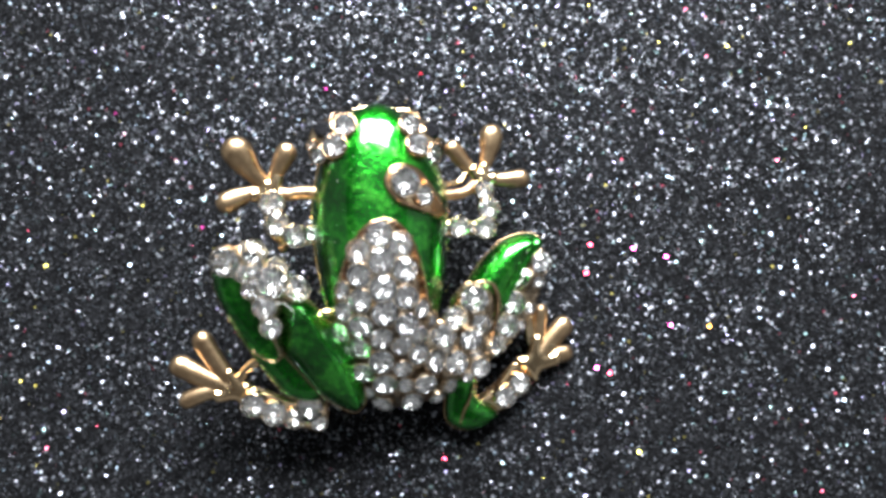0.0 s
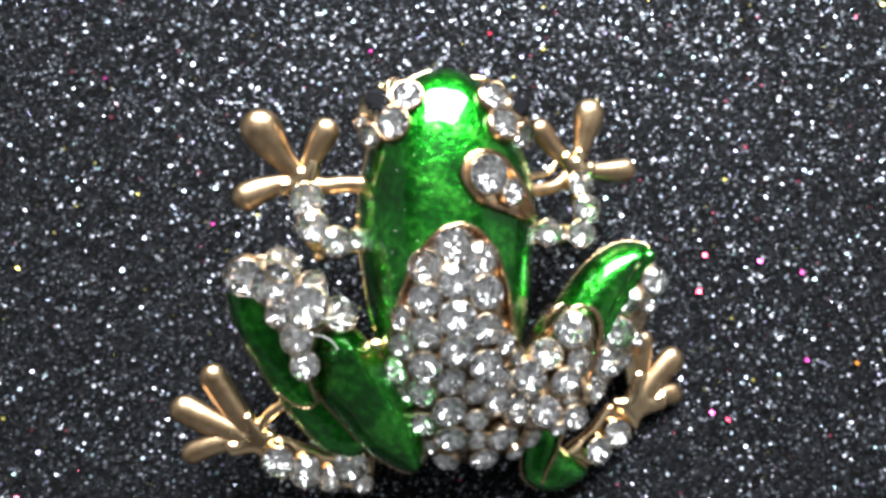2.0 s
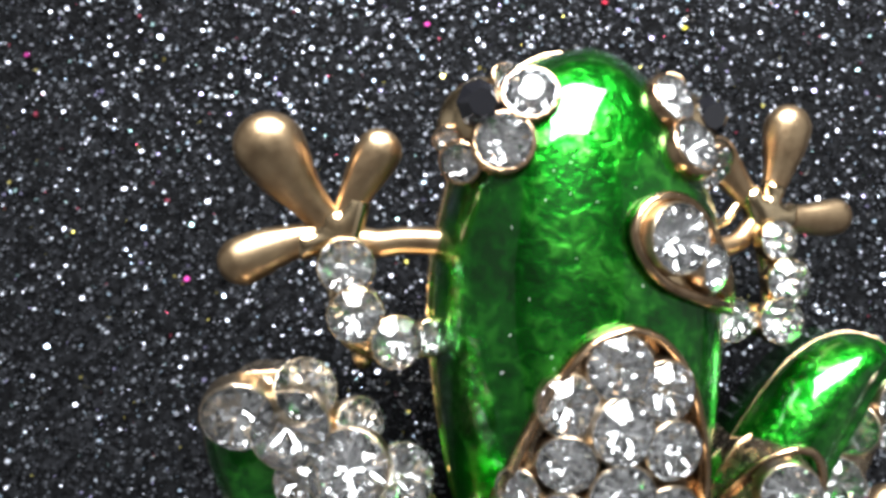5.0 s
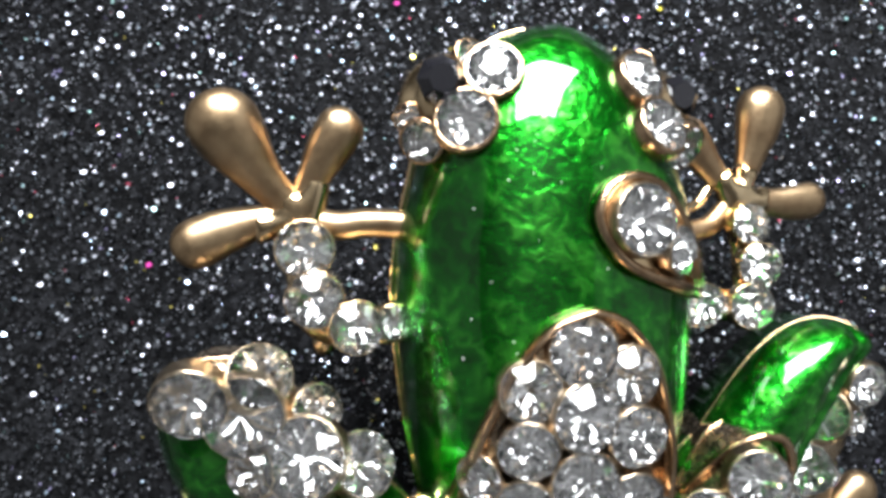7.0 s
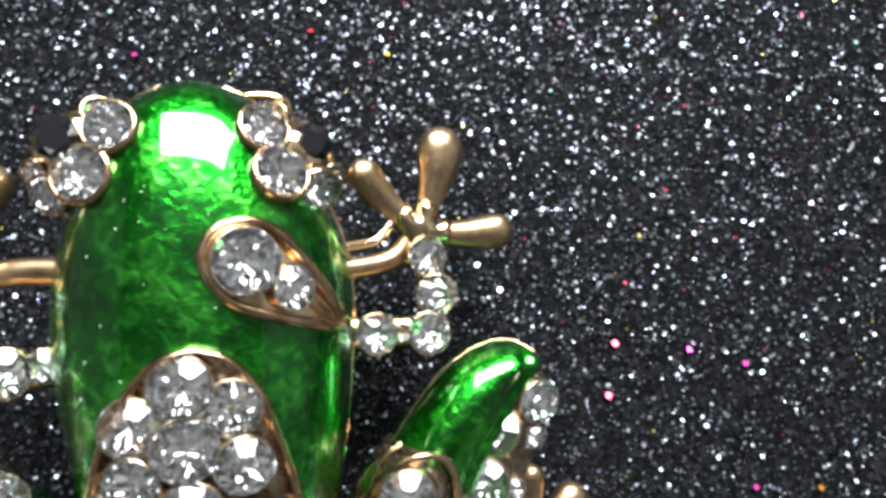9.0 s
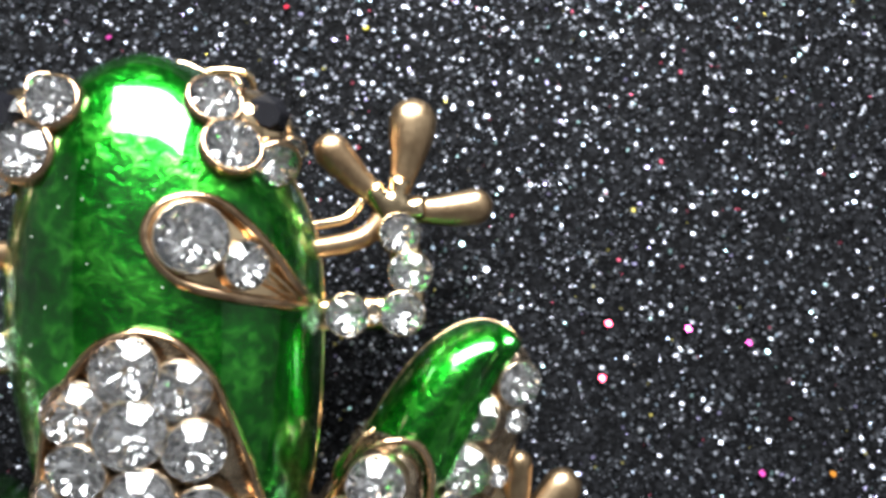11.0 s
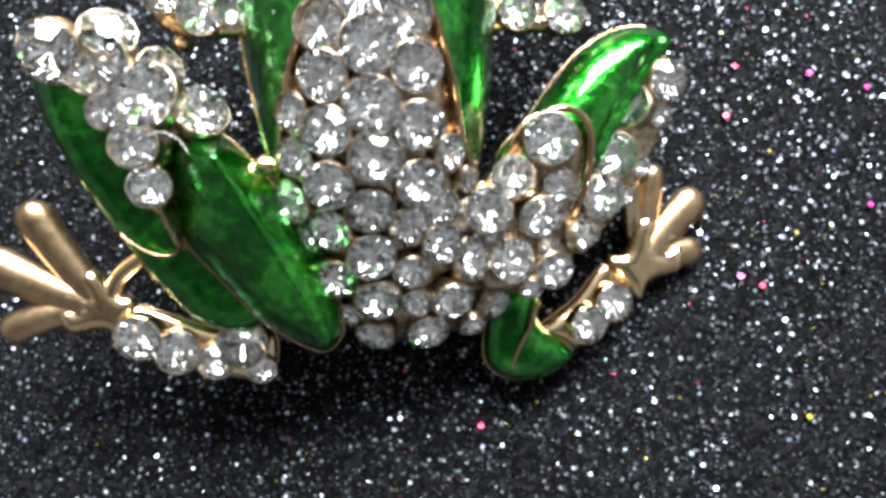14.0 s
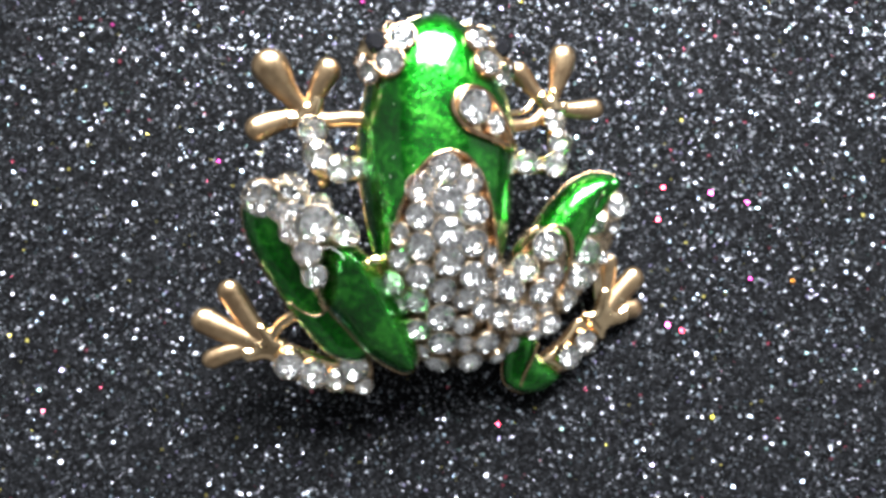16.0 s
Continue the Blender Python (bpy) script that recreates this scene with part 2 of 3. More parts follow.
for lo, hi in (((-0.425, 0.3, 0), (-0.1125, 0.3375, 0.525)), ((0.2125, 0.3, 0), (0.425, 0.3375, 0.525)), ((-0.1125, 0.3, 0), (0.2125, 0.3375, 0.1825)), ((-0.1125, 0.3, 0.4775), (0.2125, 0.3375, 0.525))):
    part("surround_panel", box("surround_panel", lo, hi, SURROUND), north)

bm = bmesh.new()
bmesh.ops.create_grid(bm, x_segments=60, y_segments=44, size=1)
for v in bm.verts:
    v.co = Vector((v.co.x * 0.15, v.co.y * 0.11 + 0.01, 0.00006 * noise.noise(v.co * 9)))
me = bpy.data.meshes.new("glitter_paper")
bm.to_mesh(me)
bm.free()
me.materials.append(paper_material())
paper = tagged(new("glitter_paper", me), "black glitter craft paper lying flat", "paper", kind="structure")

# flakes of glitter: small six-sided plates strewn over the paper, each with its own tilt
rng = np.random.default_rng(7)
FLAKE = flake_material()


def strew(name, x, y, size, tilt, label):
    n = len(x)
    turn = rng.uniform(0, 2 * math.pi, n)
    lean, way = np.abs(rng.normal(0, tilt, n)).clip(0, 1.1), rng.uniform(0, 2 * math.pi, n)
    nx, ny, nz = np.sin(lean) * np.cos(way), np.sin(lean) * np.sin(way), np.cos(lean)
    normal = np.stack([nx, ny, nz], 1)
    ax = np.cross(normal, np.stack([np.sin(turn), np.cos(turn), 0 * turn], 1) + 0.01)
    ax /= np.linalg.norm(ax, axis=1)[:, None]
    ay = np.cross(normal, ax)
    z = 0.05 + size * np.sin(lean) * 0.9 + rng.uniform(0, 0.12, n)
    centre = np.stack([x, y, z], 1)
    slim = rng.uniform(0.5, 1.0, n)[:, None]
    corner = [(size * rng.uniform(0.72, 1.12, n))[:, None] * (math.cos(a) * ax + math.sin(a) * slim * ay) for a in np.arange(6) * math.pi / 3]
    verts = np.stack([centre + c for c in corner], 1)
    me = bpy.data.meshes.new(name)
    me.vertices.add(6 * n)
    me.vertices.foreach_set("co", (verts * MM).ravel())
    me.loops.add(6 * n)
    me.loops.foreach_set("vertex_index", np.arange(6 * n))
    me.polygons.add(n)
    me.polygons.foreach_set("loop_start", np.arange(n) * 6)
    me.update(calc_edges=True)
    me.materials.append(FLAKE)
    ob = tagged(new(name, me), label, "glitter", kind="stuff")
    return ob


N = 165000
strew("glitter_flake", rng.uniform(-64, 64, N), rng.uniform(-36, 58, N), 0.045 + 0.135 * rng.power(0.38, N), 0.60, "dense silver and black glitter grains glued on the paper")

# the few grains of strong colour
for colour, shade, places in (
    ("red", (0.85, 0.05, 0.10), ((-1.6, 30.0), (17.4, 5.6), (19.6, -5.7), (18.0, 8.9), (1.0, -15.0))),
    ("pink", (0.90, 0.10, 0.50), ((-13.0, 28.3), (26.6, 7.4), (18.2, -5.1), (26.7, -0.4), (22.9, 8.4), (-27.5, 11.5), (-38.8, 25.7))),
    ("yellow", (0.85, 0.75, 0.10), ((3.5, 28.4), (22.5, -14.3))),
    ("orange", (0.90, 0.35, 0.05), ((31.0, -0.6),)),
):
    m, t, b = plain_material(colour + "_flake", shade, 0.85, 0.2)
    n = len(places)
    xy = np.array(places)
    ob = strew("glitter_flake", xy[:, 0], xy[:, 1], np.full(n, 0.2), 0.05, "single " + colour + " glitter grains among the silver")
    ob.data.materials[0] = m
    tilt = Matrix.Rotation(radians(-22), 3, "X")
    for k in range(n):
        centre = Vector((xy[k][0], xy[k][1], 0.32)) * MM
        for q in range(6):
            v = ob.data.vertices[6 * k + q]
            v.co = centre + tilt @ (Vector((math.cos(q * math.pi / 3), math.sin(q * math.pi / 3), 0)) * 0.2 * MM)

# ---- brooch ----
BROOCH = pose(-4 * MM, 2 * MM, 6.08 * MM, 10.457, 12.550, 2.296)
brooch = tagged(new("frog_brooch"), "gold frog brooch, green enamel, clear rhinestones, on black paper", "brooch")
brooch.matrix_world = BROOCH
STONES, BEZEL = [gem_mesh(k) for k in range(10)], bezel_mesh(BED)
CUP, COLLAR = bezel_mesh(GOLD), bezel_mesh(TRIM, 1.2)


def stone(parent, u, v, r, height, lift=0.0, steep=0.9, cup=None):
    """A rhinestone in its cup, square to the surface under it."""
    e, r = 0.3, 1.17 * r
    du, dv = (height(u + e, v) - height(u - e, v)) / (2 * e), (height(u, v + e) - height(u, v - e)) / (2 * e)
    normal = Vector((-max(min(du, steep), -steep), -max(min(dv, steep), -steep), 1)).normalized()
    spin = Matrix.Rotation(random.uniform(0, 6.28), 4, "Z")
    tip = Vector((random.uniform(-0.16, 0.16), random.uniform(-0.16, 0.16), 1)).normalized()
    turn = normal.to_track_quat("Z", "Y").to_matrix().to_4x4() @ tip.to_track_quat("Z", "Y").to_matrix().to_4x4() @ spin
    at = Vector((u, v, height(u, v) + lift)) + normal * (0.62 * r)
    ob = new("stone", random.choice(STONES))
    ob.parent = parent
    ob.matrix_local = Matrix.Translation(at * MM) @ turn @ Matrix.Diagonal((r * MM, r * MM, r * MM, 1))
    ring = new("bezel", cup or BEZEL)
    ring.parent = ob
    return ob


def along(points, height, lift):
    return [(u, v, height(u, v) + lift) for u, v in points]


# torso: its sides and the height of its back, from tail to snout
TV = (-10.9, -10, -8, -6, -3, -1, 1, 4, 8, 11, 13.6, 16, 18, 19.0, 19.8, 20.4, 20.6)
TL = (-0.6, -2.9, -4.3, -5.4, -6.4, -6.8, -7.3, -7.9, -8.4, -8.3, -7.8, -7.2, -6.2, -5.45, -4.5, -3.3, -2.0)
TR = (1.2, 4.6, 5.8, 5.6, 5.0, 4.4, 4.8, 5.2, 5.5, 5.5, 4.9, 3.8, 2.6, 1.8, 0.9, -0.3, -1.7)
BV = (-12, -10.9, -10, -8.5, -7, -5, -3, 0, 3, 6, 9, 12, 14, 16, 18, 19.6, 20.5, 21.5)
BH = (-0.5, 1.4, 2.4, 3.5, 4.3, 5.2, 5.9, 6.8, 7.4, 7.4, 7.0, 6.6, 6.3, 5.8, 5.1, 4.2, 3.2, 1.4)


EASE = np.linspace(-0.9, 0.9, 7)


def left_side(v):
    return np.interp(v, TV, TL)


def right_side(v):
    return np.interp(v, TV, TR)


def ridge_height(v):
    return np.interp(v + EASE, BV, BH).mean()


def torso(u, v):
    a, b = left_side(v), right_side(v)
    x = min(abs((2 * u - a - b) / (b - a + 1e-6)), 1)
    return 1.3 + (ridge_height(v) - 1.3) * (1 - x**2.5) ** 0.55


def torso_sheet(name, low, high, lift, mat, left=None, right=None, base=-0.4, rows=70, columns=46):
    """The torso's skin between two lines across it, with walls down to its base."""
    verts, faces = [], []
    s = np.sin(np.linspace(-math.pi / 2, math.pi / 2, columns))
    for v in np.linspace(low, high, rows):
        a, b = (np.interp(v, TV, TL), np.interp(v, TV, TR)) if left is None else (left(v), right(v))
        us = (a + b) / 2 + s * (b - a) / 2
        verts.append((us[0], v, base))
        verts += [(u, v, torso(u, v) + lift) for u in us]
        verts.append((us[-1], v, base))
    w = columns + 2
    for i in range(rows - 1):
        for k in range(w - 1):
            faces.append((i * w + k, i * w + k + 1, i * w + w + k + 1, i * w + w + k))
        faces.append((i * w, i * w + w, i * w + 2 * w - 1, i * w + w - 1))
    faces += [tuple(range(w)), tuple(range((rows - 1) * w, rows * w))]
    v = np.array(verts)
    return recalc(mesh_of(name, v * MM, faces, mat))


part("torso", torso_sheet("torso", -10.9, 20.58, -0.45, BED), brooch, "gold metal casting")
part("back", torso_sheet("back", -0.9, 20.58, 0.0, ENAMEL, base=0.6, rows=90, columns=60), brooch, "glossy green enamel back")
edge = [(a - 0.05, v, 1.0 + 0.4 * max(v - 17, 0) / 3.5) for v, a in zip(TV[5:], TL[5:])] + [(b + 0.05, v, 1.0 + 0.4 * max(v - 17, 0) / 3.5) for v, b in zip(TV[:4:-1], TR[:4:-1])]
part("rim", tube("rim", curve_points(edge, 140, closed=False), 0.13, GOLD), brooch, "thin gold edge")

# bib of stones set in a gold arch
BIBV = (-1.7, -0.3, 1.3, 3.3, 5.5, 7.0, 8.1, 8.7, 9.0)
BIBL = (-6.7, -6.5, -6.3, -5.9, -5.25, -4.5, -3.7, -2.9, -1.85)
BIBR = (3.9, 3.1, 2.4, 2.0, 1.35, 0.8, 0.0, -0.75, -1.75)
bib_left, bib_right = (lambda v: np.interp(v, BIBV, BIBL)), (lambda v: np.interp(v, BIBV, BIBR))
part("bib", torso_sheet("bib", -1.7, 8.98, 0.05, BED, bib_left, bib_right, base=0.0, rows=50, columns=30), brooch, "gold bed of the back stones")
arch = [(u, v) for u, v in zip(BIBL, BIBV)] + [(u, v) for u, v in zip(BIBR[::-1], BIBV[::-1])]
arch = curve_points(arch, 90, closed=False)
part("arch_rim", tube("arch_rim", along(arch, torso, 0.45), 0.2, TRIM, flat=2.2), brooch, "raised gold line round the stones")

DROP = curve_points([(-1.4, 12.7), (-0.85, 13.75), (0.35, 14.1), (1.6, 13.65), (3.0, 12.1), (4.0, 10.5), (4.75, 9.1), (3.1, 9.6), (1.5, 10.05), (-0.05, 10.65), (-1.0, 11.6)], 60)
part("drop", pad("drop", DROP, ((0, 12.4), (2.4, 10.9)), torso, 2.2, GOLD, lift=0.08), brooch, "gold teardrop plate")
part("drop_rim", tube("drop_rim", along(DROP, torso, 0.34), 0.25, TRIM, closed=True), brooch, "raised gold teardrop line")

for line in (((2.7, 11.3), (3.6, 10.4), (4.45, 9.35)), ((2.6, 10.7), (3.4, 10.1), (4.35, 9.3)), ((2.9, 11.7), (3.75, 10.75), (4.5, 9.5))):
    part("ridge", tube("ridge", along(curve_points(line, 12, closed=False), torso, 0.22), 0.13, GOLD, sides=6), brooch, "fine gold rib")
low = lambda u, v: torso(u, v) - 0.43
bed = lambda u, v: torso(u, v) + 0.04 - 0.1 * min(max((v - 3) / 3, 0), 1)
TORSO_STONES = [
    (-2.25, 7.45, 1.10), (-0.4, 6.5, 1.03), (-4.0, 6.0, 1.02), (-2.1, 5.1, 1.13), (-4.0, 3.8, 1.0), (0.0, 4.2, 1.03), (-5.4, 2.4, 0.82),
    (-3.9, 1.5, 1.02), (-2.0, 2.6, 1.13), (0.1, 1.7, 1.01), (1.65, 0.4, 0.79), (-5.3, 0.3, 0.83), (-1.8, 0.3, 1.12), (-3.8, -1.0, 1.04),
    (0.2, -1.0, 1.03), (-2.0, -2.3, 1.05), (-5.5, -1.9, 1.0), (-3.8, -3.3, 0.99), (-0.1, -3.2, 0.93), (1.5, -2.4, 0.8), (-1.9, -4.7, 1.08),
    (1.55, -4.2, 0.96), (3.2, -5.2, 1.08), (0.1, -5.7, 0.86), (-3.5, -6.0, 0.97), (-1.5, -7.2, 1.08), (0.5, -7.6, 0.75), (2.4, -7.5, 1.05)]
TAIL_STONES = [(-1.6, -9.6, 0.94), (1.3, -9.4, 1.0), (3.9, -9.5, 0.74), (5.0, -8.2, 0.95), (-5.0, -3.9, 0.75), (2.8, -0.9, 0.7), (3.0, -2.9, 0.85), (-2.9, -8.4, 0.7)]
for u, v, r in TORSO_STONES + TAIL_STONES:
    stone(brooch, u, v, r, bed if v > -1.7 else low)
for u, v, r in ((0.25, 12.35, 1.2), (2.1, 11.15, 0.85)):
    stone(brooch, u, v, r, torso)

# eyes: a black bead with stones about it on each side of the head
for side, (cx, cy, cr), bead, ring in (
    ("left", (-6.3, 16.8, 2.3), (-7.15, 17.7, 1.05), ((-4.9, 18.0, 1.0), (-6.0, 15.95, 1.08), (-7.6, 15.45, 0.78), (-8.2, 16.3, 0.5), (-5.8, 18.85, 0.58))),
    ("right", (2.4, 16.9, 2.2), (3.4, 17.65, 1.02), ((1.1, 18.1, 1.0), (1.75, 16.05, 1.08), (3.5, 15.6, 0.92), (4.35, 16.25, 0.52), (1.8, 18.8, 0.58))),
):
    circle = np.array([(cx + cr * math.cos(a), cy + cr * math.sin(a)) for a in np.linspace(0, 2 * math.pi, 40, endpoint=False)])
    top = 3.6 if side == "left" else 4.4
    mound = dome(circle, (cx - 0.1, cy, top), (cx + 0.1, cy, top), 2.6, 1.7, 0.6)
    socket = part("eye_socket", pad("eye_socket", circle, ((cx - 0.1, cy), (cx + 0.1, cy)), mound, 0.5, GOLD), brooch, "gold mount of the eye")
    for u, v, r in ring:
        stone(brooch, u, v, 0.9 * r, lambda a, b: max(mound(a, b), torso(a, b)) - 0.05, steep=0.4, cup=COLLAR)
    rows = ((0.55, 0.55), (0.95, 0.12), (0.9, -0.2), (0.4, -0.7))
    verts = [(bead[0] + bead[2] * k * math.cos(q), bead[1] + bead[2] * k * math.sin(q), (4.1 if side == "left" else 3.9) + bead[2] * z) for k, z in rows for q in np.arange(8) * math.pi / 4 + 0.2 * z]
    faces = [(i * 8 + q, i * 8 + (q + 1) % 8, i * 8 + 8 + (q + 1) % 8, i * 8 + 8 + q) for i in range(3) for q in range(8)] + [tuple(range(8)), tuple(range(24, 32))]
    me = recalc(mesh_of("eye", np.array(verts) * MM, faces, JET, smooth=False))
    part("eye", me, brooch, "faceted black glass eye")


def limb(name, label, points, ridge, rim, width, mat, base=-0.5, count=84, lift=0.0, line=0.1, power=0.5, spine=None, crease=None, raised=None):
    """A limb's plate with a gold line round it; gives its heights."""
    outline = curve_points(points, count)
    height = dome(outline, ridge[0], ridge[1], rim, width, power)
    if crease:
        p, q = np.array(crease[0]), np.array(crease[1])
        edge_distance = inside_distance(outline)

        def height(u, v):
            k = np.clip(((np.array([u, v]) - p[:2]) @ (q - p)[:2]) / ((q - p)[:2] @ (q - p)[:2]), 0, 1)
            crest = p + k * (q - p)
            away, left = np.linalg.norm(crest[:2] - (u, v)), edge_distance(u, v)
            x = away / (away + left + 1e-6)
            return rim + (crest[2] - rim) * (1 - x**1.35) ** 0.8

    if raised:
        level, p, q = height, np.array(raised[0]), np.array(raised[1])

        def height(u, v):
            k = np.clip(((np.array([u, v]) - p) @ (q - p)) / ((q - p) @ (q - p)), 0, 1)
            return max(level(u, v), level(u, v) * 0.35 + 0.65 * (1.7 + raised[2] * math.exp(-((np.linalg.norm(p + k * (q - p) - (u, v)) / 1.6) ** 2))))

    body = part(name, pad(name, outline, spine or (ridge[0][:2], ridge[1][:2]), height, base, mat, lift), brooch, label)
    if line:
        r = new("rim", tube("rim", [(u, v, height(u, v) + lift - 0.05) for u, v in outline], line, TRIM, closed=True))
        r.parent = body
        tagged(r, "thin gold edge")
    return height


# left hind leg
limb("shin", "glossy green enamel shin", [(-17.9, 5.0), (-18.1, 2.7), (-17.0, -0.2), (-14.9, -3.9), (-12.8, -7.0), (-10.9, -8.9), (-8.4, -9.4), (-7.3, -7.6), (-8.0, -4.9), (-9.6, -2.4), (-11.2, 0.0), (-12.7, 1.8), (-14.0, 3.8), (-15.6, 5.5)],
     ((-15.9, 3.2, 3.7), (-10.2, -7.0, 2.7)), 1.6, 1.6, ENAMEL, line=0.09)
part("seam", tube("seam", curve_points([(-14.5, -3.6, 3.2), (-13.5, -4.4, 3.35), (-12.4, -4.8, 3.4), (-11.75, -4.5, 3.4), (-11.9, -3.6, 3.6), (-12.3, -2.2, 3.7)], 36, closed=False), 0.09, TRIM, sides=6), brooch, "dull gold seam across the shin")
knee = limb("knee", "gold bed of the knee stones", [(-17.7, 5.0), (-17.2, 6.1), (-15.8, 6.5), (-14.0, 6.2), (-12.4, 4.7), (-10.7, 3.0), (-9.5, 1.4), (-10.0, 1.2), (-11.4, 0.2), (-11.7, -2.0), (-11.5, -4.6), (-12.7, -2.6), (-14.2, 0.4), (-15.3, 2.5), (-16.3, 4.5)],
            ((-15.6, 4.8, 3.7), (-12.4, 1.0, 4.9)), 3.0, 1.0, BED, line=0.07)
for u, v, r in ((-16.5, 5.3, 1.1), (-14.1, 5.75, 0.95), (-14.45, 4.45, 1.15), (-12.0, 4.2, 0.8), (-12.25, 2.95, 1.2), (-10.25, 2.15, 0.98), (-14.15, 2.45, 0.76), (-12.9, 0.75, 0.85), (-12.5, -1.1, 0.75)):
    stone(brooch, u, v, 1.13 * r, knee, -0.08, 0.5)
limb("thigh", "glossy green enamel thigh", [(-10.5, 1.8), (-11.6, 1.2), (-11.95, -0.2), (-11.7, -2.4), (-11.4, -4.2), (-9.9, -6.1), (-7.7, -8.7), (-5.3, -10.3), (-4.2, -10.4), (-3.5, -9.3), (-3.7, -7.4), (-4.5, -4.7), (-5.7, -3.0), (-7.4, -0.6), (-9.2, 1.3)],
     ((-9.8, -0.6, 6.9), (-4.9, -8.6, 4.4)), 3.0, 2.7, ENAMEL, crease=((-9.3, 0.2, 6.6), (-4.3, -9.5, 4.7)))
sole = limb("foot_strip", "gold bed of the foot stones", [(-16.0, -8.5), (-15.7, -10.5), (-12.9, -11.7), (-10.4, -12.4), (-8.1, -12.9), (-7.3, -11.5), (-7.8, -9.6), (-10.7, -9.6), (-14.7, -8.1)],
            ((-14.2, -9.6, 0.3), (-9.0, -11.0, 0.5)), -0.1, 0.8, GOLD, base=-0.9)
for u, v, r in ((-14.7, -9.7, 1.1), (-12.6, -10.6, 1.05), (-10.6, -11.3, 0.9), (-9.1, -10.4, 1.2), (-8.2, -12.0, 0.7)):
    stone(brooch, u, v, r, sole, 0.02, cup=CUP)

# right hind leg
limb("thigh", "glossy green enamel thigh", [(5.6, -0.2), (7.2, 1.9), (8.9, 4.3), (10.6, 6.1), (12.6, 7.2), (14.3, 7.3), (15.3, 6.2), (14.1, 4.7), (13.0, 2.8), (11.9, 1.0), (11.0, -1.2), (9.6, -4.2), (7.5, -3.2)],
     ((9.6, 1.6, 4.4), (13.4, 6.0, 4.2)), 1.7, 2.0, ENAMEL, line=0.045, raised=((15.2, 6.2), (11.4, 0.2), 2.6))
haunch = limb("haunch", "gold bed of the haunch stones", [(3.4, -2.2), (4.4, -1.7), (5.2, -0.9), (5.9, 0.2), (6.5, 1.3), (7.2, 2.1), (8.3, 2.5), (9.5, 2.1), (10.1, 0.7), (9.9, -1.6), (9.6, -3.5), (9.9, -5.0), (9.2, -6.6), (7.9, -7.5), (5.9, -7.8), (4.0, -7.4), (3.4, -4.6)],
              ((8.2, 0.6, 5.3), (5.4, -4.6, 4.4)), 2.6, 1.2, BED)
for u, v, r in ((4.4, -2.8, 1.08), (5.9, -1.15, 1.0), (8.1, -1.5, 0.8), (7.5, 0.9, 1.16), (7.1, -3.1, 1.0), (5.6, -5.5, 1.03), (8.0, -6.1, 0.9), (9.3, -4.4, 0.8), (7.7, -4.8, 0.55), (4.6, -4.4, 0.6), (6.8, -7.0, 0.6)):
    stone(brooch, u, v, r, haunch, 0.02)
line = curve_points([(5.4, -0.7, 3.2), (6.4, 1.3, 4.2), (7.2, 2.15, 4.7), (8.3, 2.55, 5.0), (9.5, 2.15, 4.9), (10.1, 0.7, 4.7), (9.95, -1.6, 4.3), (9.5, -3.6, 3.6)], 50, closed=False)
part("haunch_rim", tube("haunch_rim", line, 0.22, TRIM), brooch, "raised gold line")
calf = limb("calf", "gold bed of the calf stones", [(15.3, 6.2), (16.6, 4.2), (15.9, 2.1), (15.4, 0.4), (14.3, -1.8), (12.8, -3.8), (11.0, -5.4), (9.8, -4.6), (11.1, -1.2), (11.9, 1.0), (13.0, 2.8), (14.1, 4.7)],
            ((14.6, 4.0, 3.0), (11.0, -3.8, 2.6)), 1.6, 1.0, BED)
for u, v, r in ((15.1, 4.2, 0.98), (13.3, 2.5, 1.12), (12.3, 0.0, 1.1), (11.6, -2.3, 1.05), (10.6, -4.3, 0.8), (13.9, -0.6, 0.5), (14.9, 2.2, 0.55), (13.0, -2.3, 0.5)):
    stone(brooch, u, v, r, calf, 0.02)
limb("heel", "glossy green enamel heel", [(5.6, -7.6), (5.2, -10.4), (5.3, -12.7), (6.9, -13.9), (9.1, -13.8), (11.0, -12.5), (9.8, -11.3), (8.6, -10.2), (8.4, -7.8)],
     ((6.6, -9.2, 2.0), (8.0, -12.4, 1.8)), 0.5, 1.6, ENAMEL, base=-0.7)
part("heel_line", tube("heel_line", curve_points([(8.2, -8.6, 1.9), (7.6, -10.2, 2.05), (6.9, -11.6, 2.0), (6.6, -12.9, 1.6)], 24, closed=False), 0.15, TRIM), brooch, "fine gold line")
strip = limb("foot_strip", "gold bed of the foot stones", [(8.8, -10.9), (11.0, -9.2), (13.3, -6.9), (14.9, -8.3), (13.5, -10.8), (11.7, -12.2), (10.2, -11.8)],
             ((10.6, -10.6, 0.7), (13.6, -8.2, 0.4)), 0.0, 0.9, GOLD, base=-0.9)
for u, v, r in ((11.7, -10.5, 1.04), (13.4, -9.2, 1.02)):
    stone(brooch, u, v, r, strip, 0.02, cup=CUP)


def blob(name, centre, radii, mat):
    bm = bmesh.new()
    bmesh.ops.create_icosphere(bm, subdivisions=3, radius=1)
    for p in bm.verts:
        p.co = Vector([(c + r * q) * MM for c, r, q in zip(centre, radii, p.co)])
    me = bpy.data.meshes.new(name)
    bm.to_mesh(me)
    bm.free()
    me.materials.append(mat)
    me.polygons.foreach_set("use_smooth", [True] * len(me.polygons))
    return me


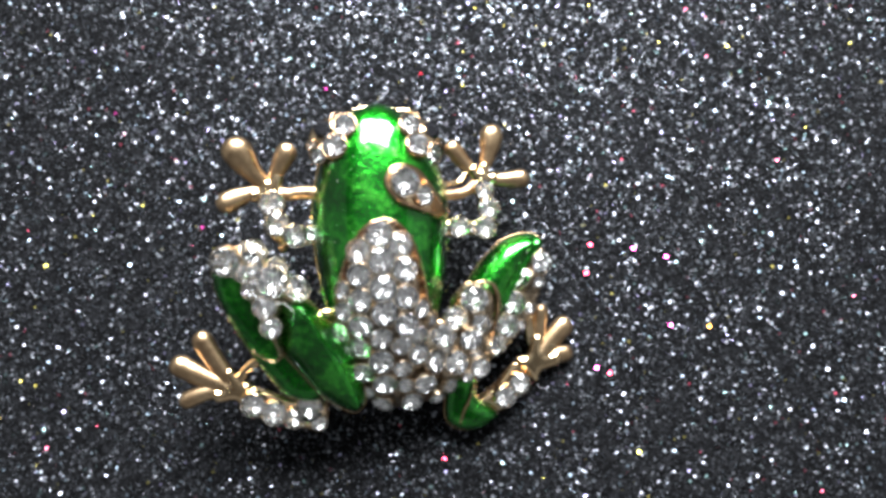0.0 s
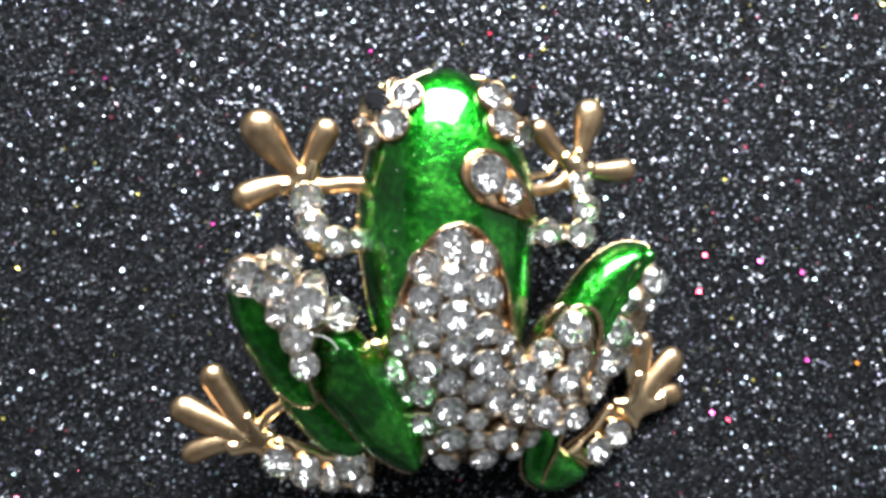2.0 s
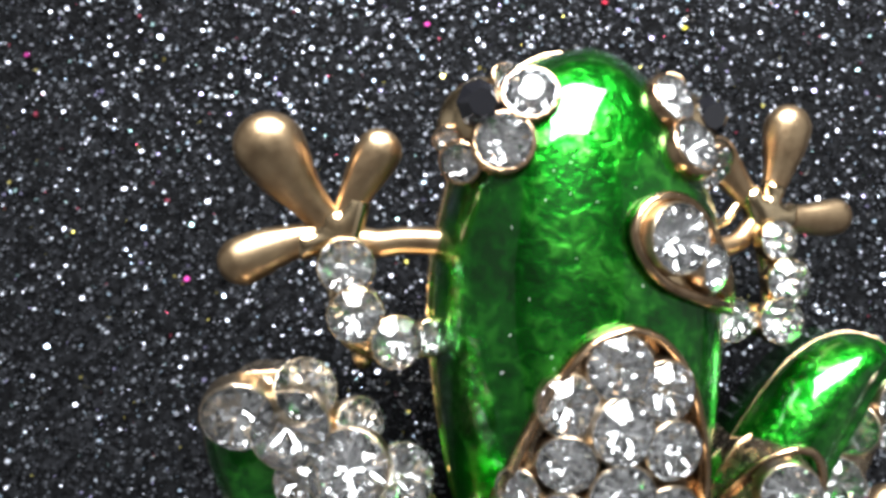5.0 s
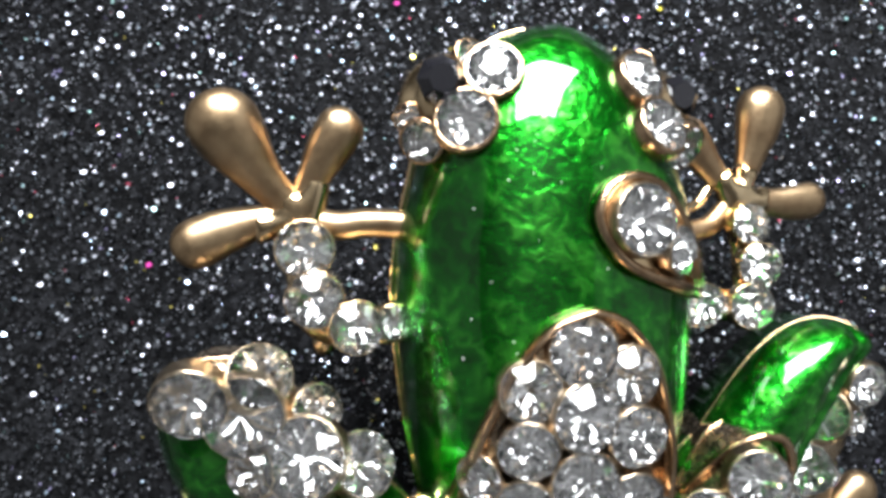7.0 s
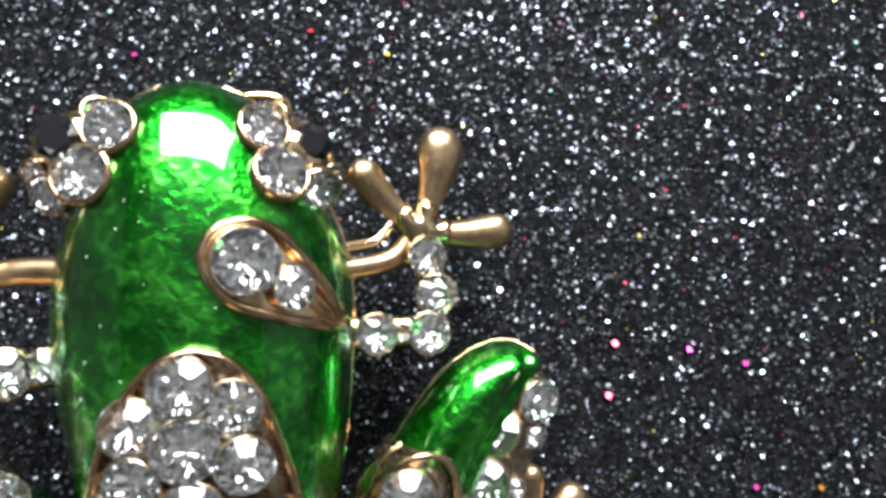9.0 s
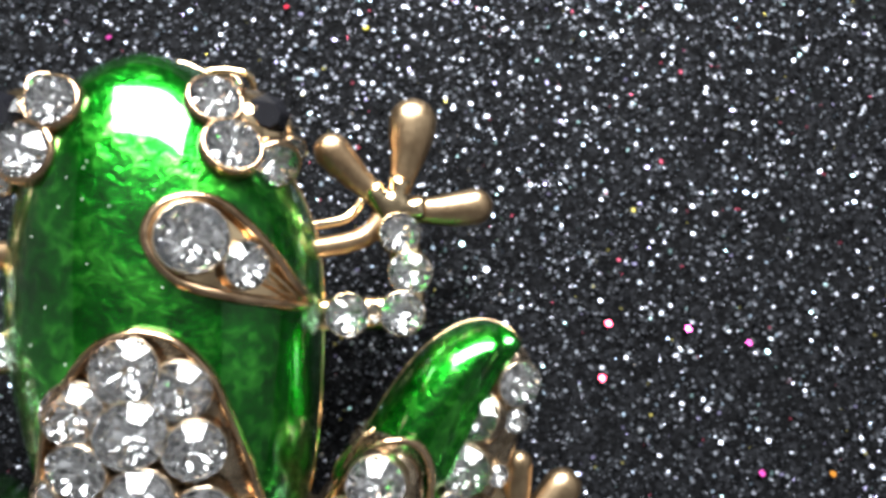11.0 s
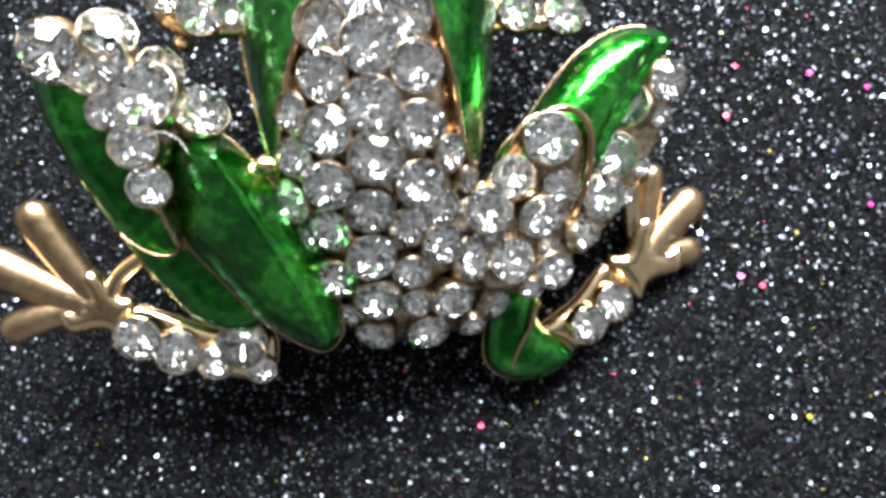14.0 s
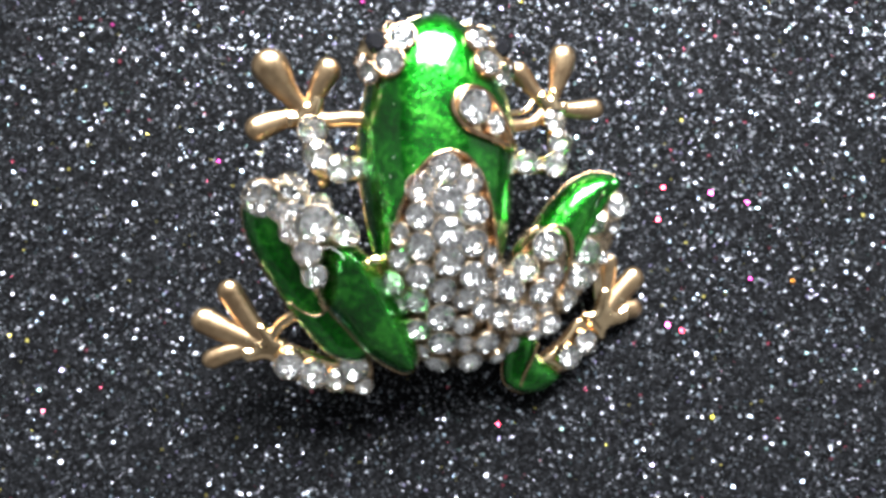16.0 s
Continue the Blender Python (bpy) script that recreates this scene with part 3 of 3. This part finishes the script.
def paw(name, palm, reach, toes, arm, mat=SATIN):
    """A hand or foot: a webbed palm and three toes that end in drops. arm: where the limb joins it."""
    c = np.array(palm[:2])
    spokes = [(np.array(end[:2]) - c, neck) for end, neck, head, bend in toes] + [(np.array(arm[:2]) - c, arm[2])]
    spokes.sort(key=lambda q: math.atan2(q[0][1], q[0][0]))
    points = []
    for k, (d, neck) in enumerate(spokes):
        e = d / np.linalg.norm(d)
        side = np.array([-e[1], e[0]])
        out = min(reach, 0.6 * np.linalg.norm(d))
        points += [c + e * out - side * neck * 0.95, c + e * out + side * neck * 0.95]
        f = spokes[(k + 1) % len(spokes)][0]
        half = e + f / np.linalg.norm(f)
        if np.linalg.norm(half) > 0.5:
            points.append(c + half / np.linalg.norm(half) * (0.45 + 0.35 * reach))
    outline = curve_points(points, 72)
    height = dome(outline, (*(c - 0.05), palm[2] + 0.72), (*(c + 0.05), palm[2] + 0.72), palm[2] + 0.05, 0.8)
    root = part(name, pad(name, outline, (c - 0.05, c + 0.05), height, palm[2] - 0.5, GOLD), brooch, "bright gold")
    for end, neck, head, bend in toes:
        t = new("toe", bulb("toe", palm, end, neck, head, mat, bend, 0.72))
        t.parent = root
    return root


paw("hand", (-12.6, 12.1, 0.3), 2.0, [((-16.3, 17.1, 1.4), 0.72, 1.6, 0.25), ((-10.3, 16.7, 0.8), 0.62, 1.08, 0.15), ((-17.7, 10.3, 0.5), 0.68, 1.12, -0.3)], (-12.4, 10.0, 0.8))
paw("hand", (9.5, 13.3, 0.2), 1.7, [((11.0, 19.1, -0.2), 0.58, 1.34, -0.2), ((5.9, 17.1, 0.3), 0.54, 0.96, 0.2), ((15.1, 13.4, -0.2), 0.62, 1.02, -0.25)], (9.8, 11.4, 0.75))
paw("foot", (-16.5, -8.1, -0.1), 2.2, [((-20.0, -2.1, 0.1), 0.85, 1.05, 0.1), ((-22.7, -5.0, -0.4), 0.9, 1.18, 0.2), ((-22.0, -9.5, -0.5), 0.8, 0.92, -0.4)], (-14.4, -9.2, 1.2))
paw("foot", (15.6, -6.8, 0.25), 2.8, [((16.2, -0.6, 0.3), 0.75, 0.8, 0.0), ((19.6, -2.4, 0.1), 1.0, 1.2, 0.1), ((20.0, -6.3, -0.1), 0.9, 1.0, 0.15)], (13.4, -8.6, 1.9))

# arms, wrists and ankles
for name, line, r, flat in (
    ("arm", [(-12.5, 11.8, 0.4), (-12.2, 9.6, 0.7), (-11.7, 7.7, 1.0), (-10.2, 7.2, 1.2), (-8.0, 7.4, 1.2)], 0.92, 0.55),
    ("arm", [(9.5, 12.8, 0.2), (10.05, 10.6, 0.5), (9.9, 8.1, 0.9), (8.4, 7.9, 0.9), (5.3, 8.0, 0.9)], 0.88, 0.55),
    ("wrist_bar", [(-12.3, 11.9, 0.2), (-10.8, 11.65, 0.4), (-9.6, 11.8, 0.6), (-7.7, 11.8, 1.0)], 0.66, 0.85),
    ("wrist_bar", [(9.0, 13.0, 0.2), (8.1, 12.0, 0.3), (6.9, 11.6, 0.5), (5.0, 11.4, 0.9)], 0.55, 0.85),
    ("wire", [(7.9, 13.8, 0.1), (7.0, 12.9, 0.3), (5.2, 12.6, 0.8)], 0.26, 1.0),
    ("ankle", [(-16.2, -7.6, 0.1), (-15.4, -6.2, 0.3), (-13.8, -5.0, 0.8)], 0.5, 0.8),
    ("ankle", [(15.5, -6.6, 0.1), (15.0, -4.0, 0.2), (14.4, -1.8, 0.7)], 0.65, 0.8),
):
    part(name, tube(name, curve_points(line, 30, closed=False), r, SATIN if name == "wrist_bar" else GOLD, sides=14, flat=flat), brooch)
part("elbow_tab", blob("elbow_tab", (-11.4, 6.3, 0.2), (0.55, 0.6, 0.5), GOLD), brooch)
arm_height = lambda h: (lambda u, v: h)
for u, v, r, h in ((-12.3, 10.75, 1.16, 1.25), (-11.9, 8.6, 1.16, 1.6), (-10.1, 7.45, 1.08, 1.95), (-8.6, 7.6, 0.75, 1.9), (9.6, 12.05, 0.98, 0.95), (10.0, 10.0, 1.04, 1.3), (9.45, 8.0, 1.06, 1.65), (6.7, 8.1, 1.02, 1.6), (8.1, 8.0, 0.5, 1.5)):
    stone(brooch, u, v, 0.9 * r, arm_height(h - 0.2), cup=CUP)

for centre, radii in (((-7.2, -0.3, 3.0), (0.9, 0.55, 0.5)), ((3.9, -1.7, 4.1), (1.1, 0.6, 0.55))):
    part("bridge", blob("bridge", centre, radii, GOLD), brooch, "bright gold joint")

# clasp under the body: it holds the brooch off the paper
INVERSE = BROOCH.inverted()


def drop_to_paper(u, v):
    """Height, in the brooch's own millimetres, of the paper straight under a place on its back."""
    top, down = BROOCH @ Vector((u * MM, v * MM, 0)), BROOCH.to_3x3() @ Vector((0, 0, -1))
    return -(top.z - 0.0004) / -down.z / MM


clasp = part("clasp", tube("clasp", [(2.6, 19.2, drop_to_paper(2.6, 19.2) + 1.2), (2.6, -6.0, drop_to_paper(2.6, -6.0) + 0.9)], 0.35, GOLD), brooch, "gold pin and catch on the back")
for u, v in ((2.6, 17.5), (2.6, -4.5)):
    p = new("post", tube("post", [(u, v, 0.2), (u, v + 0.01, drop_to_paper(u, v))], 0.9, GOLD))
    p.parent = clasp

catch = new("catch", tube("catch", curve_points([(-0.2, 20.2, -1.2), (0.8, 20.6, -1.1), (2.4, 20.45, -1.1), (2.7, 19.6, -1.6)], 20, closed=False), 0.22, GOLD))
catch.parent = clasp

# a hair of lint on the thigh
lint = tagged(new("lint_fibre", tube("lint_fibre", curve_points([(-11.9, 1.3, 6.6), (-11.3, 1.35, 7.0), (-10.6, 1.0, 7.2), (-10.2, 0.4, 7.35)], 24, closed=False), 0.014, plain_material("lint", (0.8, 0.8, 0.78), 0.0, 0.8)[0], sides=5)), "thin white lint fibre lying on the enamel thigh", "fibre")
lint.matrix_world = BROOCH

# specks of dust on the enamel back
dust = np.random.default_rng(3)
verts, faces = [], []
for _ in range(26):
    v = dust.uniform(1.5, 16)
    u = dust.uniform(-6.6, -3.2) if v < 9 else dust.uniform(-6.2, 2.5)
    a, h, k = dust.uniform(0.03, 0.055), torso(u, v), len(verts)
    verts += [(u + a * x, v + a * y, h + a * z) for x, y, z in ((1, 0, 0), (-0.6, 0.9, 0), (-0.5, -0.8, 0), (0, 0.1, 0.8), (0, 0, -0.6))]
    faces += [(k, k + 1, k + 3), (k + 1, k + 2, k + 3), (k + 2, k, k + 3), (k + 1, k, k + 4), (k + 2, k + 1, k + 4), (k, k + 2, k + 4)]
specks = tagged(new("dust_speck", mesh_of("dust_speck", np.array(verts) * MM, faces, bpy.data.materials["lint"], smooth=False)), "tiny pale dust specks on the green enamel", "dust", kind="stuff")
specks.matrix_world = BROOCH
